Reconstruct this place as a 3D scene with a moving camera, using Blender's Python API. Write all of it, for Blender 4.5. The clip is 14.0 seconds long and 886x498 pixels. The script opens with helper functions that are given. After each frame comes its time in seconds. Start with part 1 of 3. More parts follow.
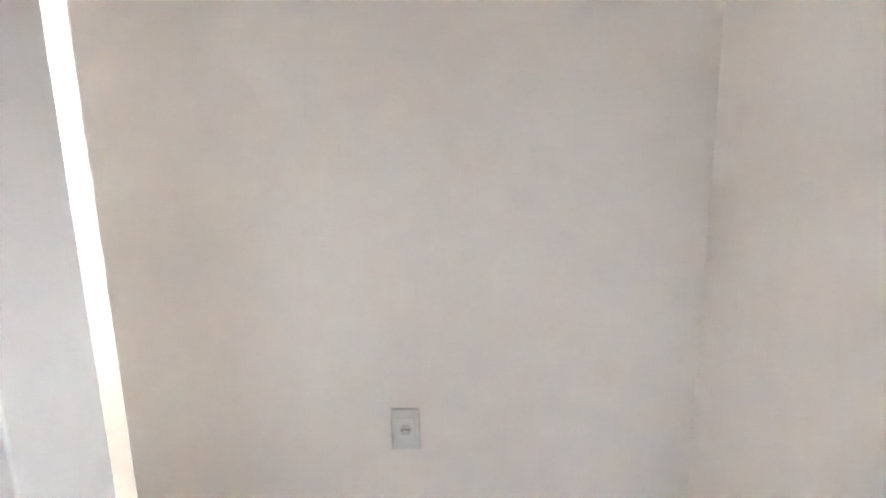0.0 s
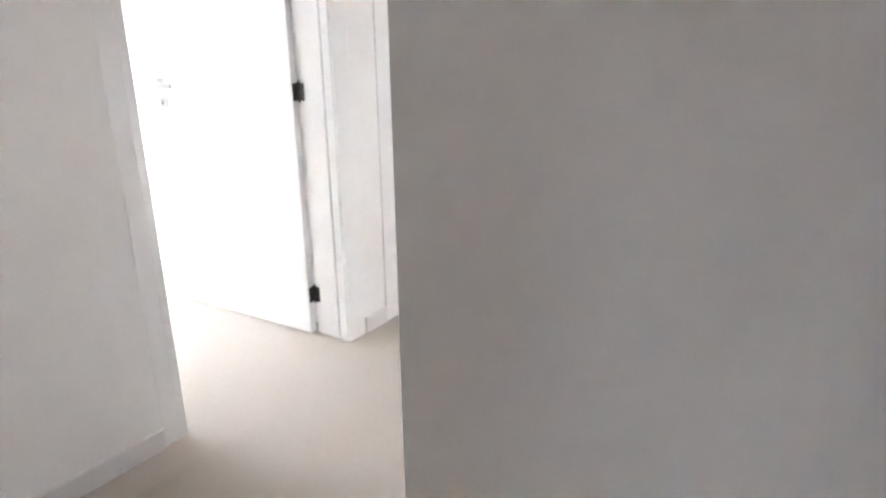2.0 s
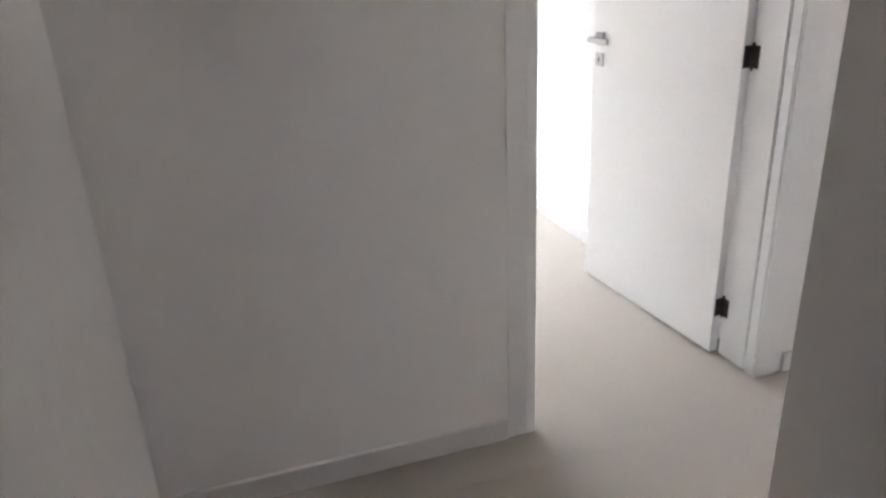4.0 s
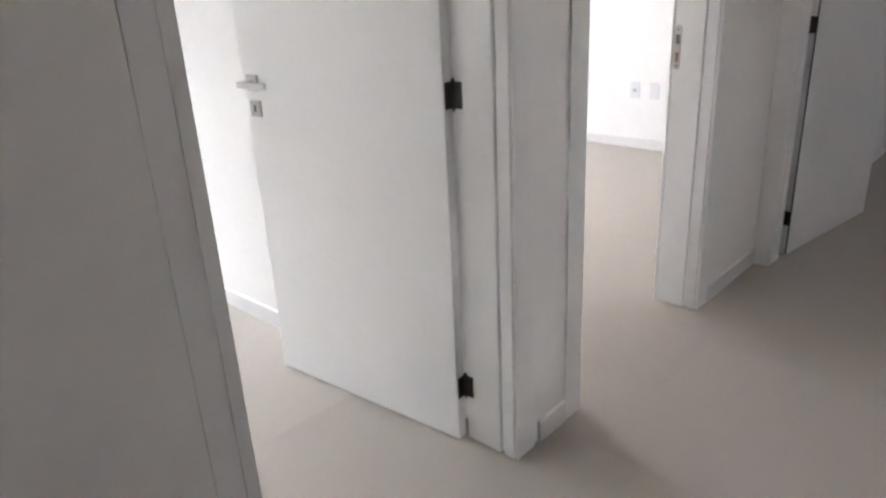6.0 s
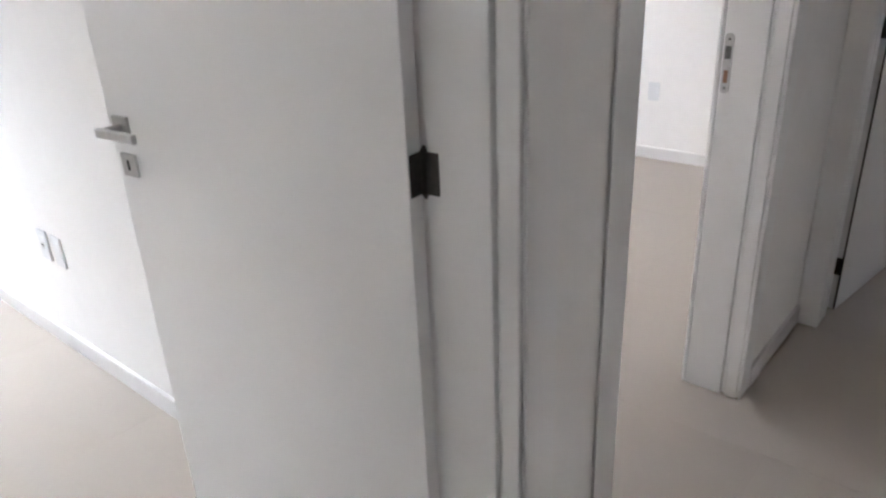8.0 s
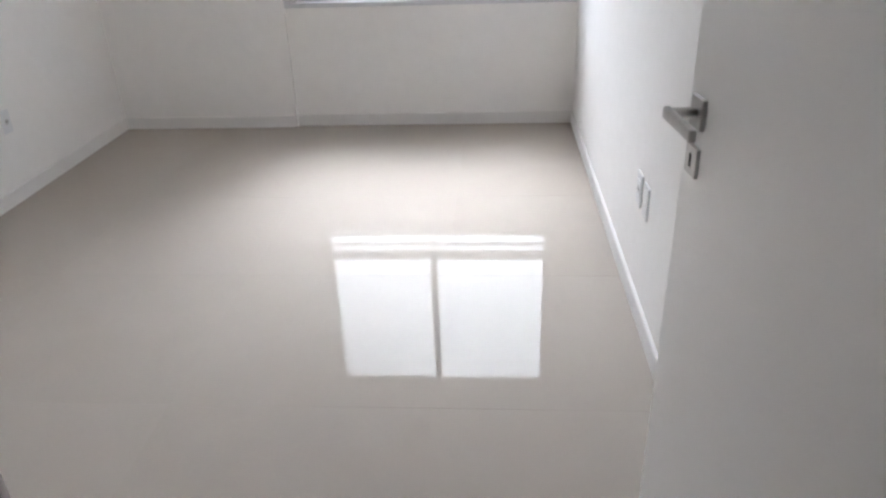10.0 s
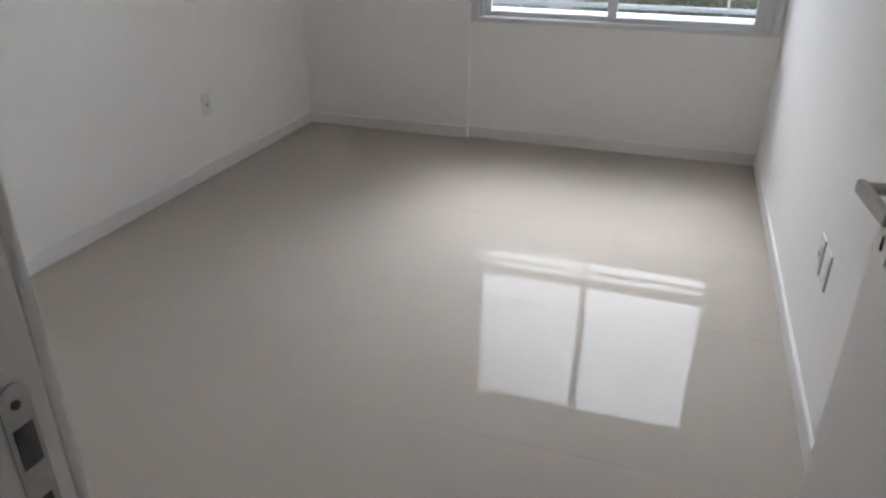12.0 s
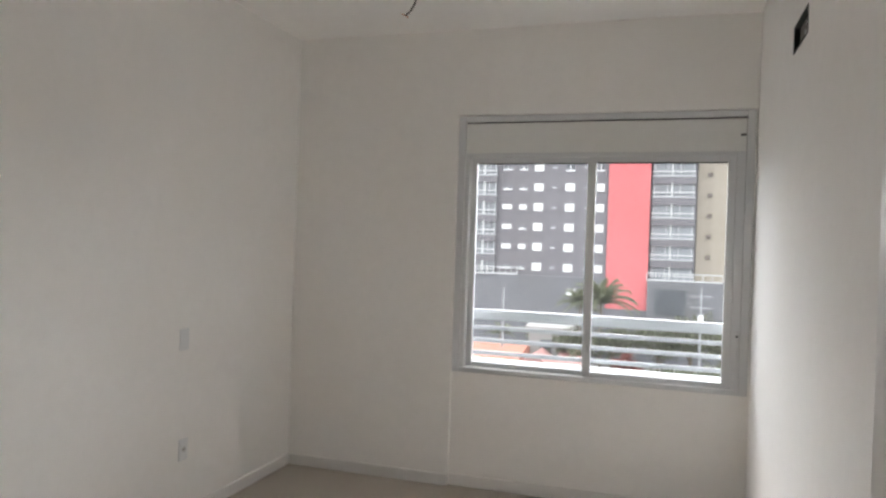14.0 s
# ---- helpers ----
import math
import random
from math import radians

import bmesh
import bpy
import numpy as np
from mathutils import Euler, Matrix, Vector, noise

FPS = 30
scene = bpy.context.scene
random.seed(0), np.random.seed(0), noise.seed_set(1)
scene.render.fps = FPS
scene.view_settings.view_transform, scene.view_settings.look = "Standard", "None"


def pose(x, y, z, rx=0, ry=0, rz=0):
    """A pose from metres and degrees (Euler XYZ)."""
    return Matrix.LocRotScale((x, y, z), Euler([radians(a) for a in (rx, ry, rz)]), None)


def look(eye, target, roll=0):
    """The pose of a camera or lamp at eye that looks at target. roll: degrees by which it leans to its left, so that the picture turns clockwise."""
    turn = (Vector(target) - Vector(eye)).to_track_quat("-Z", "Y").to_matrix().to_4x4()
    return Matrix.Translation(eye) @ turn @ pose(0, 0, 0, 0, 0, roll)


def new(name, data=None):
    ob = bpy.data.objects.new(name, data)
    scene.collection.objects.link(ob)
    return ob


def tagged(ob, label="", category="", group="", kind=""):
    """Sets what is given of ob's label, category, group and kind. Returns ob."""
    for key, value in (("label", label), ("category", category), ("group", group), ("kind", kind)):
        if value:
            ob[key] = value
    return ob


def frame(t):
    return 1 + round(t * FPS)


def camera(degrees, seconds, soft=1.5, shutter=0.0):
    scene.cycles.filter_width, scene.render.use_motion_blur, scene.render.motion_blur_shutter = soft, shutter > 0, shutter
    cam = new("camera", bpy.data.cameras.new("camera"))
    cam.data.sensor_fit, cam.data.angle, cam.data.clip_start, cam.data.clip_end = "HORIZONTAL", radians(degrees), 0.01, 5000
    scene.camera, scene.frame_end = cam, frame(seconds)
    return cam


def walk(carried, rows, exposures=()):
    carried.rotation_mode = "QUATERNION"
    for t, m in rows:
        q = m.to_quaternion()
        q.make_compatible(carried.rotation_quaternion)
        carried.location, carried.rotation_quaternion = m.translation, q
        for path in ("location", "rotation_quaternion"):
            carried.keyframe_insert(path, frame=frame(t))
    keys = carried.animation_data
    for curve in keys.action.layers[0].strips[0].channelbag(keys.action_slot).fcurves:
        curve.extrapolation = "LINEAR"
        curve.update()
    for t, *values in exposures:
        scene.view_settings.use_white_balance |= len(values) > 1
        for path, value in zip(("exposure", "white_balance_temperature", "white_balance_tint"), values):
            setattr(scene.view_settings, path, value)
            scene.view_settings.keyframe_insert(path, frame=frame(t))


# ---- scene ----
PATH = [
    (0, (-2.608, -2.151, 1.311), (-0.674, -2.061, 0.809), -1.2),
    (0.4, (-2.499, -2.203, 1.317), (-0.591, -1.961, 0.771), -1.7),
    (0.5, (-2.449, -2.210, 1.321), (-0.553, -1.908, 0.776), -2.0),
    (0.8, (-2.358, -2.227, 1.337), (-0.513, -1.693, 0.779), -0.7),
    (1, (-2.298, -2.229, 1.347), (-0.495, -1.576, 0.777), -0.5),
    (1.5, (-2.138, -2.157, 1.363), (-0.475, -1.253, 0.718), -0.6),
    (2, (-1.983, -2.078, 1.407), (-0.448, -0.993, 0.726), -0.7),
    (2.5, (-1.818, -2.048, 1.398), (-0.674, -0.567, 0.692), -1.4),
    (3, (-1.715, -2.019, 1.387), (-1.021, -0.295, 0.650), -1.3),
    (3.2, (-1.694, -1.990, 1.409), (-1.170, -0.220, 0.639), -2.8),
    (5.3, (-1.386, -1.481, 1.287), (-0.568, 0.207, 0.594), -0.1),
    (5.5, (-1.374, -1.413, 1.305), (-0.371, 0.172, 0.611), -0.3),
    (6, (-1.350, -1.210, 1.350), (-0.000, 0.067, 0.611), -3.0),
    (6.5, (-1.225, -1.089, 1.327), (0.184, 0.105, 0.560), -3.8),
    (7, (-1.071, -0.971, 1.351), (0.344, 0.212, 0.577), -3.8),
    (7.5, (-0.904, -0.835, 1.336), (0.484, 0.357, 0.529), -3.1),
    (8, (-0.775, -0.697, 1.376), (0.609, 0.500, 0.573), -2.6),
    (8.5, (-0.611, -0.615, 1.385), (0.474, 0.826, 0.520), -3.1),
    (9, (-0.497, -0.538, 1.383), (0.124, 1.132, 0.474), -4.0),
    (9.2, (-0.478, -0.500, 1.377), (-0.022, 1.233, 0.483), -3.9),
    (11.3, (-0.380, -0.299, 1.379), (-0.952, 1.354, 0.418), 0.1),
    (11.5, (-0.392, -0.308, 1.384), (-0.938, 1.357, 0.427), 0.5),
    (12, (-0.400, -0.305, 1.392), (-0.967, 1.398, 0.518), 0.3),
    (12.5, (-0.402, -0.304, 1.423), (-1.010, 1.464, 0.723), 0.8),
    (13, (-0.384, -0.317, 1.457), (-0.998, 1.522, 0.967), 1.3),
    (13.5, (-0.375, -0.311, 1.496), (-0.978, 1.581, 1.253), 1.1),
    (14, (-0.373, -0.320, 1.544), (-0.979, 1.585, 1.532), 1.9),
]
cam = camera(63.79, 14.0, soft=2.5)
walk(cam, [(t, look(eye, aim, roll)) for t, eye, aim, roll in PATH],
     exposures=[(0.0, 7.0, 6100, 12), (0.5, 6.6, 6050, 12.5), (1.0, 6.4, 5950, 12.5), (2.0, 6.0, 5800, 12.5), (2.5, 5.5, 5850, 13), (3.2, 5.1, 5850, 13), (5.4, 4.75, 5850, 13.5),
                (6.5, 4.38, 5900, 13), (7.5, 4.22, 5850, 13), (9.2, 3.87, 5850, 13), (11.4, 2.84, 5950, 12), (12.5, 2.84, 6000, 11.5), (13.0, 2.92, 6150, 11), (13.5, 2.98, 6300, 11.5), (14.0, 3.02, 6400, 11.5)])

# ---- daylight ----
# light crosses white rooms many times
scene.cycles.max_bounces, scene.cycles.diffuse_bounces = 16, 12
world = bpy.data.worlds.new("overcast_sky")
scene.world = world
world.use_nodes = True
wn = world.node_tree
sky = wn.nodes.new("ShaderNodeTexSky")
sky.sky_type, sky.sun_disc = "NISHITA", False
sky.sun_elevation, sky.sun_rotation = radians(50), radians(0)
sky.air_density, sky.dust_density, sky.ozone_density = 1.0, 4.0, 1.0
pale = wn.nodes.new("ShaderNodeHueSaturation")
pale.inputs["Saturation"].default_value = 0.03
wn.links.new(sky.outputs["Color"], pale.inputs["Color"])
wn.links.new(pale.outputs["Color"], wn.nodes["Background"].inputs["Color"])
wn.nodes["Background"].inputs["Strength"].default_value = 0.15
sun = new("sun", bpy.data.lights.new("sun", "SUN"))
sun.data.energy, sun.data.angle, sun.data.color = 1.0, radians(155), (0.93, 0.965, 1.0)
sun.matrix_world = look((0, 64.3, 76.6), (0, 0, 0))


# ---- materials ----
def material(name, colour, rough=0.5, metal=0.0, grain=0.0, size=20.0, bump=0.0, stain=0.0, stain_size=1.2, spread=0.0, coat=0.0):
    m = bpy.data.materials.new(name)
    m.use_nodes = True
    t = m.node_tree
    b = t.nodes["Principled BSDF"]
    b.inputs["Roughness"].default_value, b.inputs["Metallic"].default_value = rough, metal
    b.inputs["Coat Weight"].default_value = coat
    where = t.nodes.new("ShaderNodeTexCoord")

    def rgb(c):
        return (*[max(0.0, min(1.0, v)) for v in c], 1)

    def mix(a, bcol, fac):
        n = t.nodes.new("ShaderNodeMix")
        n.data_type = "RGBA"
        if hasattr(a, "is_linked"):
            t.links.new(a, n.inputs[6])
        else:
            n.inputs[6].default_value = a
        n.inputs[7].default_value = bcol
        t.links.new(fac, n.inputs[0])
        return n.outputs[2]

    def speck(scale, detail, low, high):
        n = t.nodes.new("ShaderNodeTexNoise")
        n.inputs["Scale"].default_value, n.inputs["Detail"].default_value = scale, detail
        t.links.new(where.outputs["Object"], n.inputs["Vector"])
        r = t.nodes.new("ShaderNodeMapRange")
        r.inputs["From Min"].default_value, r.inputs["From Max"].default_value = low, high
        t.links.new(n.outputs["Fac"], r.inputs["Value"])
        return r.outputs["Result"], n.outputs["Fac"]

    out = rgb(colour)
    if grain:
        f, _ = speck(size, 4, 0.3, 0.7)
        out = mix(out, rgb([v * (1 - grain) for v in colour]), f)
    if stain:
        f, _ = speck(stain_size, 3, 0.45, 0.75)
        out = mix(out, rgb([v * k for v, k in zip(colour, (1 - stain, 1 - stain * 1.1, 1 - stain * 1.3))]), f)
    if spread:
        info = t.nodes.new("ShaderNodeObjectInfo")
        r = t.nodes.new("ShaderNodeMapRange")
        r.inputs["To Max"].default_value = 1.0
        t.links.new(info.outputs["Random"], r.inputs["Value"])
        out = mix(out, rgb([v * (1 - spread) for v in colour]), r.outputs["Result"])
    if hasattr(out, "is_linked"):
        t.links.new(out, b.inputs["Base Color"])
    else:
        b.inputs["Base Color"].default_value = out
    if bump:
        _, h = speck(size * 3, 5, 0, 1)
        n = t.nodes.new("ShaderNodeBump")
        n.inputs["Strength"].default_value, n.inputs["Distance"].default_value = bump, 0.002
        t.links.new(h, n.inputs["Height"])
        t.links.new(n.outputs["Normal"], b.inputs["Normal"])
    return m


WALL = material("matt_white_wall_paint", (0.90, 0.887, 0.869), 0.85, grain=0.025, size=14, bump=0.08, stain=0.03, stain_size=1.1)
CEIL = material("white_ceiling_paint", (0.91, 0.901, 0.887), 0.9, grain=0.02, size=10, bump=0.15, stain=0.02)
TILE = material("polished_cream_porcelain", (0.47, 0.426, 0.373), 0.004, grain=0.05, size=5, stain=0.05, stain_size=1.6, spread=0.012)
GROUT = material("cream_grout", (0.455, 0.416, 0.362), 0.8, grain=0.06, size=60)
LACQ = material("white_lacquered_wood", (0.88, 0.875, 0.868), 0.30, grain=0.012, size=3, stain=0.015, stain_size=1.5)
BASE = material("white_baseboard_lacquer", (0.81, 0.797, 0.783), 0.5, grain=0.03, size=12, stain=0.04, stain_size=3)
ALU = material("white_powder_coated_aluminium", (0.66, 0.67, 0.68), 0.35, grain=0.02, size=30)
SHUT = material("white_shutter_box_plastic", (0.78, 0.78, 0.76), 0.5, grain=0.02, size=20)
# black rubber parts, also the black of shaded gaps
BLACK = material("black_rubber_and_gap_shade", (0.02, 0.02, 0.02), 0.7)
STEEL = material("brushed_nickel", (0.56, 0.55, 0.54), 0.3, metal=1.0, grain=0.12, size=90)
DARK = material("dark_bronze_hinge", (0.095, 0.083, 0.076), 0.42, metal=0.85, grain=0.3, size=80)
PLASTIC = material("white_switch_plastic", (0.76, 0.77, 0.78), 0.35)
GREYP = material("grey_socket_plastic", (0.58, 0.58, 0.58), 0.4)
HOLE = material("dark_recess", (0.015, 0.014, 0.013), 0.8, grain=0.4, size=60)
BOXP = material("dull_grey_lock_box", (0.12, 0.115, 0.11), 0.6, grain=0.3, size=60)
RAWP = material("raw_mortar", (0.32, 0.30, 0.27), 0.9, grain=0.5, size=50, bump=0.6)
RAWWOOD = material("raw_reddish_wood", (0.30, 0.15, 0.09), 0.8, grain=0.3, size=70)
WIRE = material("black_wire_insulation", (0.03, 0.03, 0.03), 0.5)
COPPER = material("bare_copper", (0.6, 0.3, 0.18), 0.35, metal=1.0)
RAILP = material("pale_grey_rail_paint", (0.30, 0.31, 0.32), 0.4, grain=0.04, size=20)
TILE.node_tree.nodes["Principled BSDF"].inputs["Specular IOR Level"].default_value = 0.04
GLASS = bpy.data.materials.new("veiled_window_glass")
GLASS.use_nodes = True
gn = GLASS.node_tree
gn.nodes.remove(gn.nodes["Principled BSDF"])
g_t, g_g, g_f, g_m = [gn.nodes.new(k) for k in ("ShaderNodeBsdfTransparent", "ShaderNodeBsdfGlossy", "ShaderNodeFresnel", "ShaderNodeMixShader")]
g_t.inputs["Color"].default_value, g_g.inputs["Roughness"].default_value = (0.93, 0.95, 0.95, 1), 0.01
g_f.inputs["IOR"].default_value = 1.45
gn.links.new(g_f.outputs[0], g_m.inputs[0])
gn.links.new(g_t.outputs[0], g_m.inputs[1])
gn.links.new(g_g.outputs[0], g_m.inputs[2])
# a trace of translucency adds a hazy veil over the view outside
g_d, g_x = gn.nodes.new("ShaderNodeBsdfTranslucent"), gn.nodes.new("ShaderNodeMixShader")
g_d.inputs["Color"].default_value, g_x.inputs[0].default_value = (0.9, 0.9, 0.9, 1), 0.005
gn.links.new(g_m.outputs[0], g_x.inputs[1])
gn.links.new(g_d.outputs[0], g_x.inputs[2])
gn.links.new(g_x.outputs[0], gn.nodes["Material Output"].inputs["Surface"])
FACADE = material("dark_grey_facade_plaster", (0.175, 0.165, 0.18), 0.85, grain=0.15, size=0.6, stain=0.15, stain_size=0.08)
SLAB = material("pale_concrete_slab", (0.26, 0.26, 0.28), 0.85, grain=0.1, size=0.8, stain=0.1, stain_size=0.1)
# far dark panes, and the inner shade of an opening as plain colour
FARDARK = material("dark_far_glass_and_opening_shade", (0.08, 0.088, 0.10), 0.4, grain=0.3, size=0.5)
FARBROWN = material("brown_far_glass", (0.13, 0.10, 0.085), 0.3)
FACADE_LOW = material("mid_grey_facade_plaster", (0.165, 0.165, 0.178), 0.85, grain=0.15, size=0.6, stain=0.2, stain_size=0.1)
RED = material("coral_red_facade_paint", (0.60, 0.15, 0.155), 0.8, grain=0.06, size=0.6, stain=0.1, stain_size=0.1)
BEIGE = material("beige_facade_plaster", (0.38, 0.33, 0.27), 0.85, grain=0.12, size=0.7, stain=0.15, stain_size=0.1)
BLIND = material("white_window_shutter", (0.85, 0.85, 0.85), 0.6, spread=0.15)
FARGLASS = material("blue_grey_far_glass", (0.31, 0.325, 0.35), 0.15, spread=0.35)
FARWHITE = material("white_far_railing", (0.55, 0.55, 0.55), 0.5)
ASPHALT = material("asphalt", (0.05, 0.05, 0.05), 0.9, grain=0.3, size=2, stain=0.2, stain_size=0.1)
PAVING = material("pale_concrete_paving", (0.11, 0.10, 0.09), 0.9, grain=0.2, size=1, stain=0.2, stain_size=0.1)
CLAY = material("orange_clay_roof", (0.34, 0.145, 0.10), 0.8, grain=0.25, size=2, stain=0.2, stain_size=0.4)
PLASTER = material("off_white_plaster", (0.31, 0.30, 0.29), 0.85, grain=0.08, size=1, stain=0.2, stain_size=0.3)
CORAL = material("faded_pink_roof", (0.36, 0.19, 0.17), 0.85, grain=0.2, size=1.5, stain=0.2, stain_size=0.4)
BARK = material("tree_bark", (0.16, 0.12, 0.08), 0.9, grain=0.4, size=6, bump=0.5)
LEAF = material("green_leaves", (0.145, 0.155, 0.095), 0.6, grain=0.5, size=1.2)
PALM = material("palm_leaves", (0.15, 0.165, 0.09), 0.55, grain=0.5, size=1.5)
FLOWER = material("red_flowers", (0.20, 0.06, 0.045), 0.7, grain=0.3, size=3)

for leafy in (LEAF, PALM, FLOWER):
    ln = leafy.node_tree
    l_b, l_t, l_m = ln.nodes["Principled BSDF"], ln.nodes.new("ShaderNodeBsdfTranslucent"), ln.nodes.new("ShaderNodeMixShader")
    l_m.inputs[0].default_value = 0.5
    ln.links.new(l_b.inputs["Base Color"].links[0].from_socket, l_t.inputs["Color"])
    ln.links.new(l_b.outputs[0], l_m.inputs[1])
    ln.links.new(l_t.outputs[0], l_m.inputs[2])
    ln.links.new(l_m.outputs[0], ln.nodes["Material Output"].inputs["Surface"])


# ---- building blocks ----
def box(bm, x0, x1, y0, y1, z0, z1, bevel=0.0, seg=2):
    m = Matrix.LocRotScale(((x0 + x1) / 2, (y0 + y1) / 2, (z0 + z1) / 2), None, (abs(x1 - x0), abs(y1 - y0), abs(z1 - z0)))
    made = bmesh.ops.create_cube(bm, size=1, matrix=m)["verts"]
    if bevel:
        edges = list({e for v in made for e in v.link_edges})
        bmesh.ops.bevel(bm, geom=edges, offset=bevel, segments=seg, profile=0.5, affect="EDGES")


def rod(bm, a, b, r, r2=None, sides=16):
    a, b = Vector(a), Vector(b)
    m = Matrix.Translation((a + b) / 2) @ (b - a).to_track_quat("Z", "Y").to_matrix().to_4x4()
    bmesh.ops.create_cone(bm, cap_ends=True, segments=sides, radius1=r, radius2=r if r2 is None else r2, depth=(b - a).length, matrix=m)


def mesh_of(name, bm, mat, smooth=False):
    me = bpy.data.meshes.new(name)
    bm.to_mesh(me)
    bm.free()
    if mat:
        me.materials.append(mat)
    if smooth:
        for p in me.polygons:
            p.use_smooth = True
    return me


def part(name, bm, mat, parent, label="", smooth=False):
    ob = new(name, mesh_of(name, bm, mat, smooth))
    ob.parent = parent
    if label:
        ob["label"] = label
    return ob


def boxes(name, mat, parent, *rows, bevel=0.0, label=""):
    bm = bmesh.new()
    for r in rows:
        box(bm, *r, bevel=bevel)
    return part(name, bm, mat, parent, label)


def structure(name, mat, label, category, *rows):
    bm = bmesh.new()
    for r in rows:
        box(bm, *r)
    return tagged(new(name, mesh_of(name, bm, mat)), label, category, kind="structure")


def thing(name, m, label, category, group="", kind=""):
    e = new(name)
    e.empty_display_size = 0.1
    e.matrix_world = m
    return tagged(e, label, category, group, kind)


# ---- the shell ----
H = 2.92
DH = 2.13
floor = structure("floor", GROUT, "polished cream porcelain floor with fine joints", "floor", (-5.65, 5.15, -4.65, 4.25, -0.2, -0.0005))
structure("ceiling", CEIL, "plain white painted ceiling", "ceiling", (-5.65, 5.15, -4.65, 4.25, H, H + 0.15))
structure("wall_corridor_north", WALL, "white painted wall with two doorways", "wall",
          (-5.65, -0.829, -0.17, 0, 0, H), (-0.829, 0.039, -0.17, 0, DH, H), (0.039, 0.314, -0.17, 0, 0, H),
          (0.314, 1.246, -0.17, 0, DH, H), (1.246, 5.15, -0.17, 0, 0, H))
RY0, RY1, RZ0, RZ1 = 2.575, 2.885, 2.367, 2.477
structure("wall_between_bedrooms", WALL, "white painted partition wall", "wall", (0.085, 0.20, 0, RY0, 0, H), (0.085, 0.20, RY1, 4.08, 0, H),
          (0.085, 0.20, RY0, RY1, 0, RZ0), (0.085, 0.20, RY0, RY1, RZ1, H), (0.112, 0.20, RY0, RY1, RZ0, RZ1))
structure("wall_bedroom_west", WALL, "white painted bedroom wall", "wall", (-2.985, -2.835, 0, 4.08, 0, H))
WX0, WX1, WZ0, WZ1 = -1.685, 0.074, 0.735, 2.37
structure("wall_window_side", WALL, "white painted outer wall with window openings", "wall",
          (-2.985, WX0, 4.08, 4.25, 0, H), (WX0, WX1, 4.08, 4.25, 0, WZ0), (WX0, WX1, 4.08, 4.25, WZ1, H),
          (WX1, 1.3, 4.08, 4.25, 0, H), (1.3, 2.4, 4.08, 4.25, 0, 0.9), (1.3, 2.4, 4.08, 4.25, 2.15, H), (2.4, 3.65, 4.08, 4.25, 0, H))
structure("wall_pillar", WALL, "shallow white painted pilaster beside the window", "pilaster", (-2.835, -1.685, 4.05, 4.08, 0, H), (-1.685, 0.085, 4.05, 4.08, 2.372, H))
structure("wall_second_bedroom_east", WALL, "white painted bedroom wall", "wall", (3.5, 3.65, 0, 4.08, 0, H))
structure("wall_corridor_south", WALL, "white painted corridor wall", "wall", (-0.796, 1.83, -1.381, -1.231, 0, H))
structure("wall_vestibule_east", WALL, "plain white painted wall with a socket", "wall", (-0.946, -0.796, -2.70, -1.231, 0, H))
structure("wall_vestibule_south", WALL, "plain white painted wall", "wall", (-2.03, -0.796, -2.85, -2.70, 0, H))
structure("wall_vestibule_west", WALL, "white painted wall with a doorway", "wall",
          (-2.03, -1.88, -1.701, -0.17, 0, H), (-2.03, -1.88, -2.619, -1.701, DH, H), (-2.03, -1.88, -2.70, -2.619, 0, H))
structure("wall_corridor_end", WALL, "white painted corridor end wall with a doorway", "wall",
          (1.83, 1.98, -0.219, -0.17, 0, H), (1.83, 1.98, -1.102, -0.219, DH, H), (1.83, 1.98, -3.0, -1.102, 0, H))
structure("wall_third_room", WALL, "white painted walls of the end room", "wall",
          (1.98, 5.0, -3.15, -3.0, 0, H), (5.0, 5.15, -3.15, -1.85, 0, H), (5.0, 5.15, -1.45, -0.17, 0, H),
          (5.0, 5.15, -1.85, -1.45, 0, 1.2), (5.0, 5.15, -1.85, -1.45, 1.9, H))
# both slots are added out of view to let light into the vestibule
structure("wall_first_room", WALL, "unseen white first-room walls with slots added for light", "wall",
          (-5.65, -5.5, -4.65, -2.75, 0, H), (-5.65, -5.5, -1.9, -0.17, 0, H), (-5.65, -5.5, -2.75, -1.9, 0, 1.3), (-5.65, -5.5, -2.75, -1.9, 1.50, H),
          (-5.5, -2.9, -4.65, -4.5, 0, H), (-2.9, -2.3, -4.65, -4.5, 0, 1.2), (-2.9, -2.3, -4.65, -4.5, 1.48, H), (-2.3, -1.88, -4.65, -4.5, 0, H), (-2.03, -1.88, -4.5, -2.85, 0, H))


def skirting(name, *rows):
    """One low board for each straight run of wall."""
    for r in rows:
        bm = bmesh.new()
        box(bm, *r, 0.0, 0.075, bevel=0.003, seg=1)
        tagged(new("baseboard", mesh_of("baseboard", bm, BASE)), "low white lacquered baseboard along the " + name, "baseboard", "baseboards", kind="structure")


B = 0.013
skirting("bedroom wall", (-2.835, -2.835 + B, 0.0, 4.05), (-2.835 + B, -1.685, 4.05 - B, 4.05), (-1.685, 0.085 - B, 4.08 - B, 4.08), (0.085 - B, 0.085, 0.05, 4.08),
         (-2.835 + B, -0.90, 0.0, B))
skirting("corridor wall", (-1.88 + B, -0.888, -0.17 - B, -0.17), (0.118, 0.257, -0.17 - B, -0.17), (1.305, 1.83, -0.17 - B, -0.17),
         (-0.946, 1.83, -1.231, -1.231 + B))
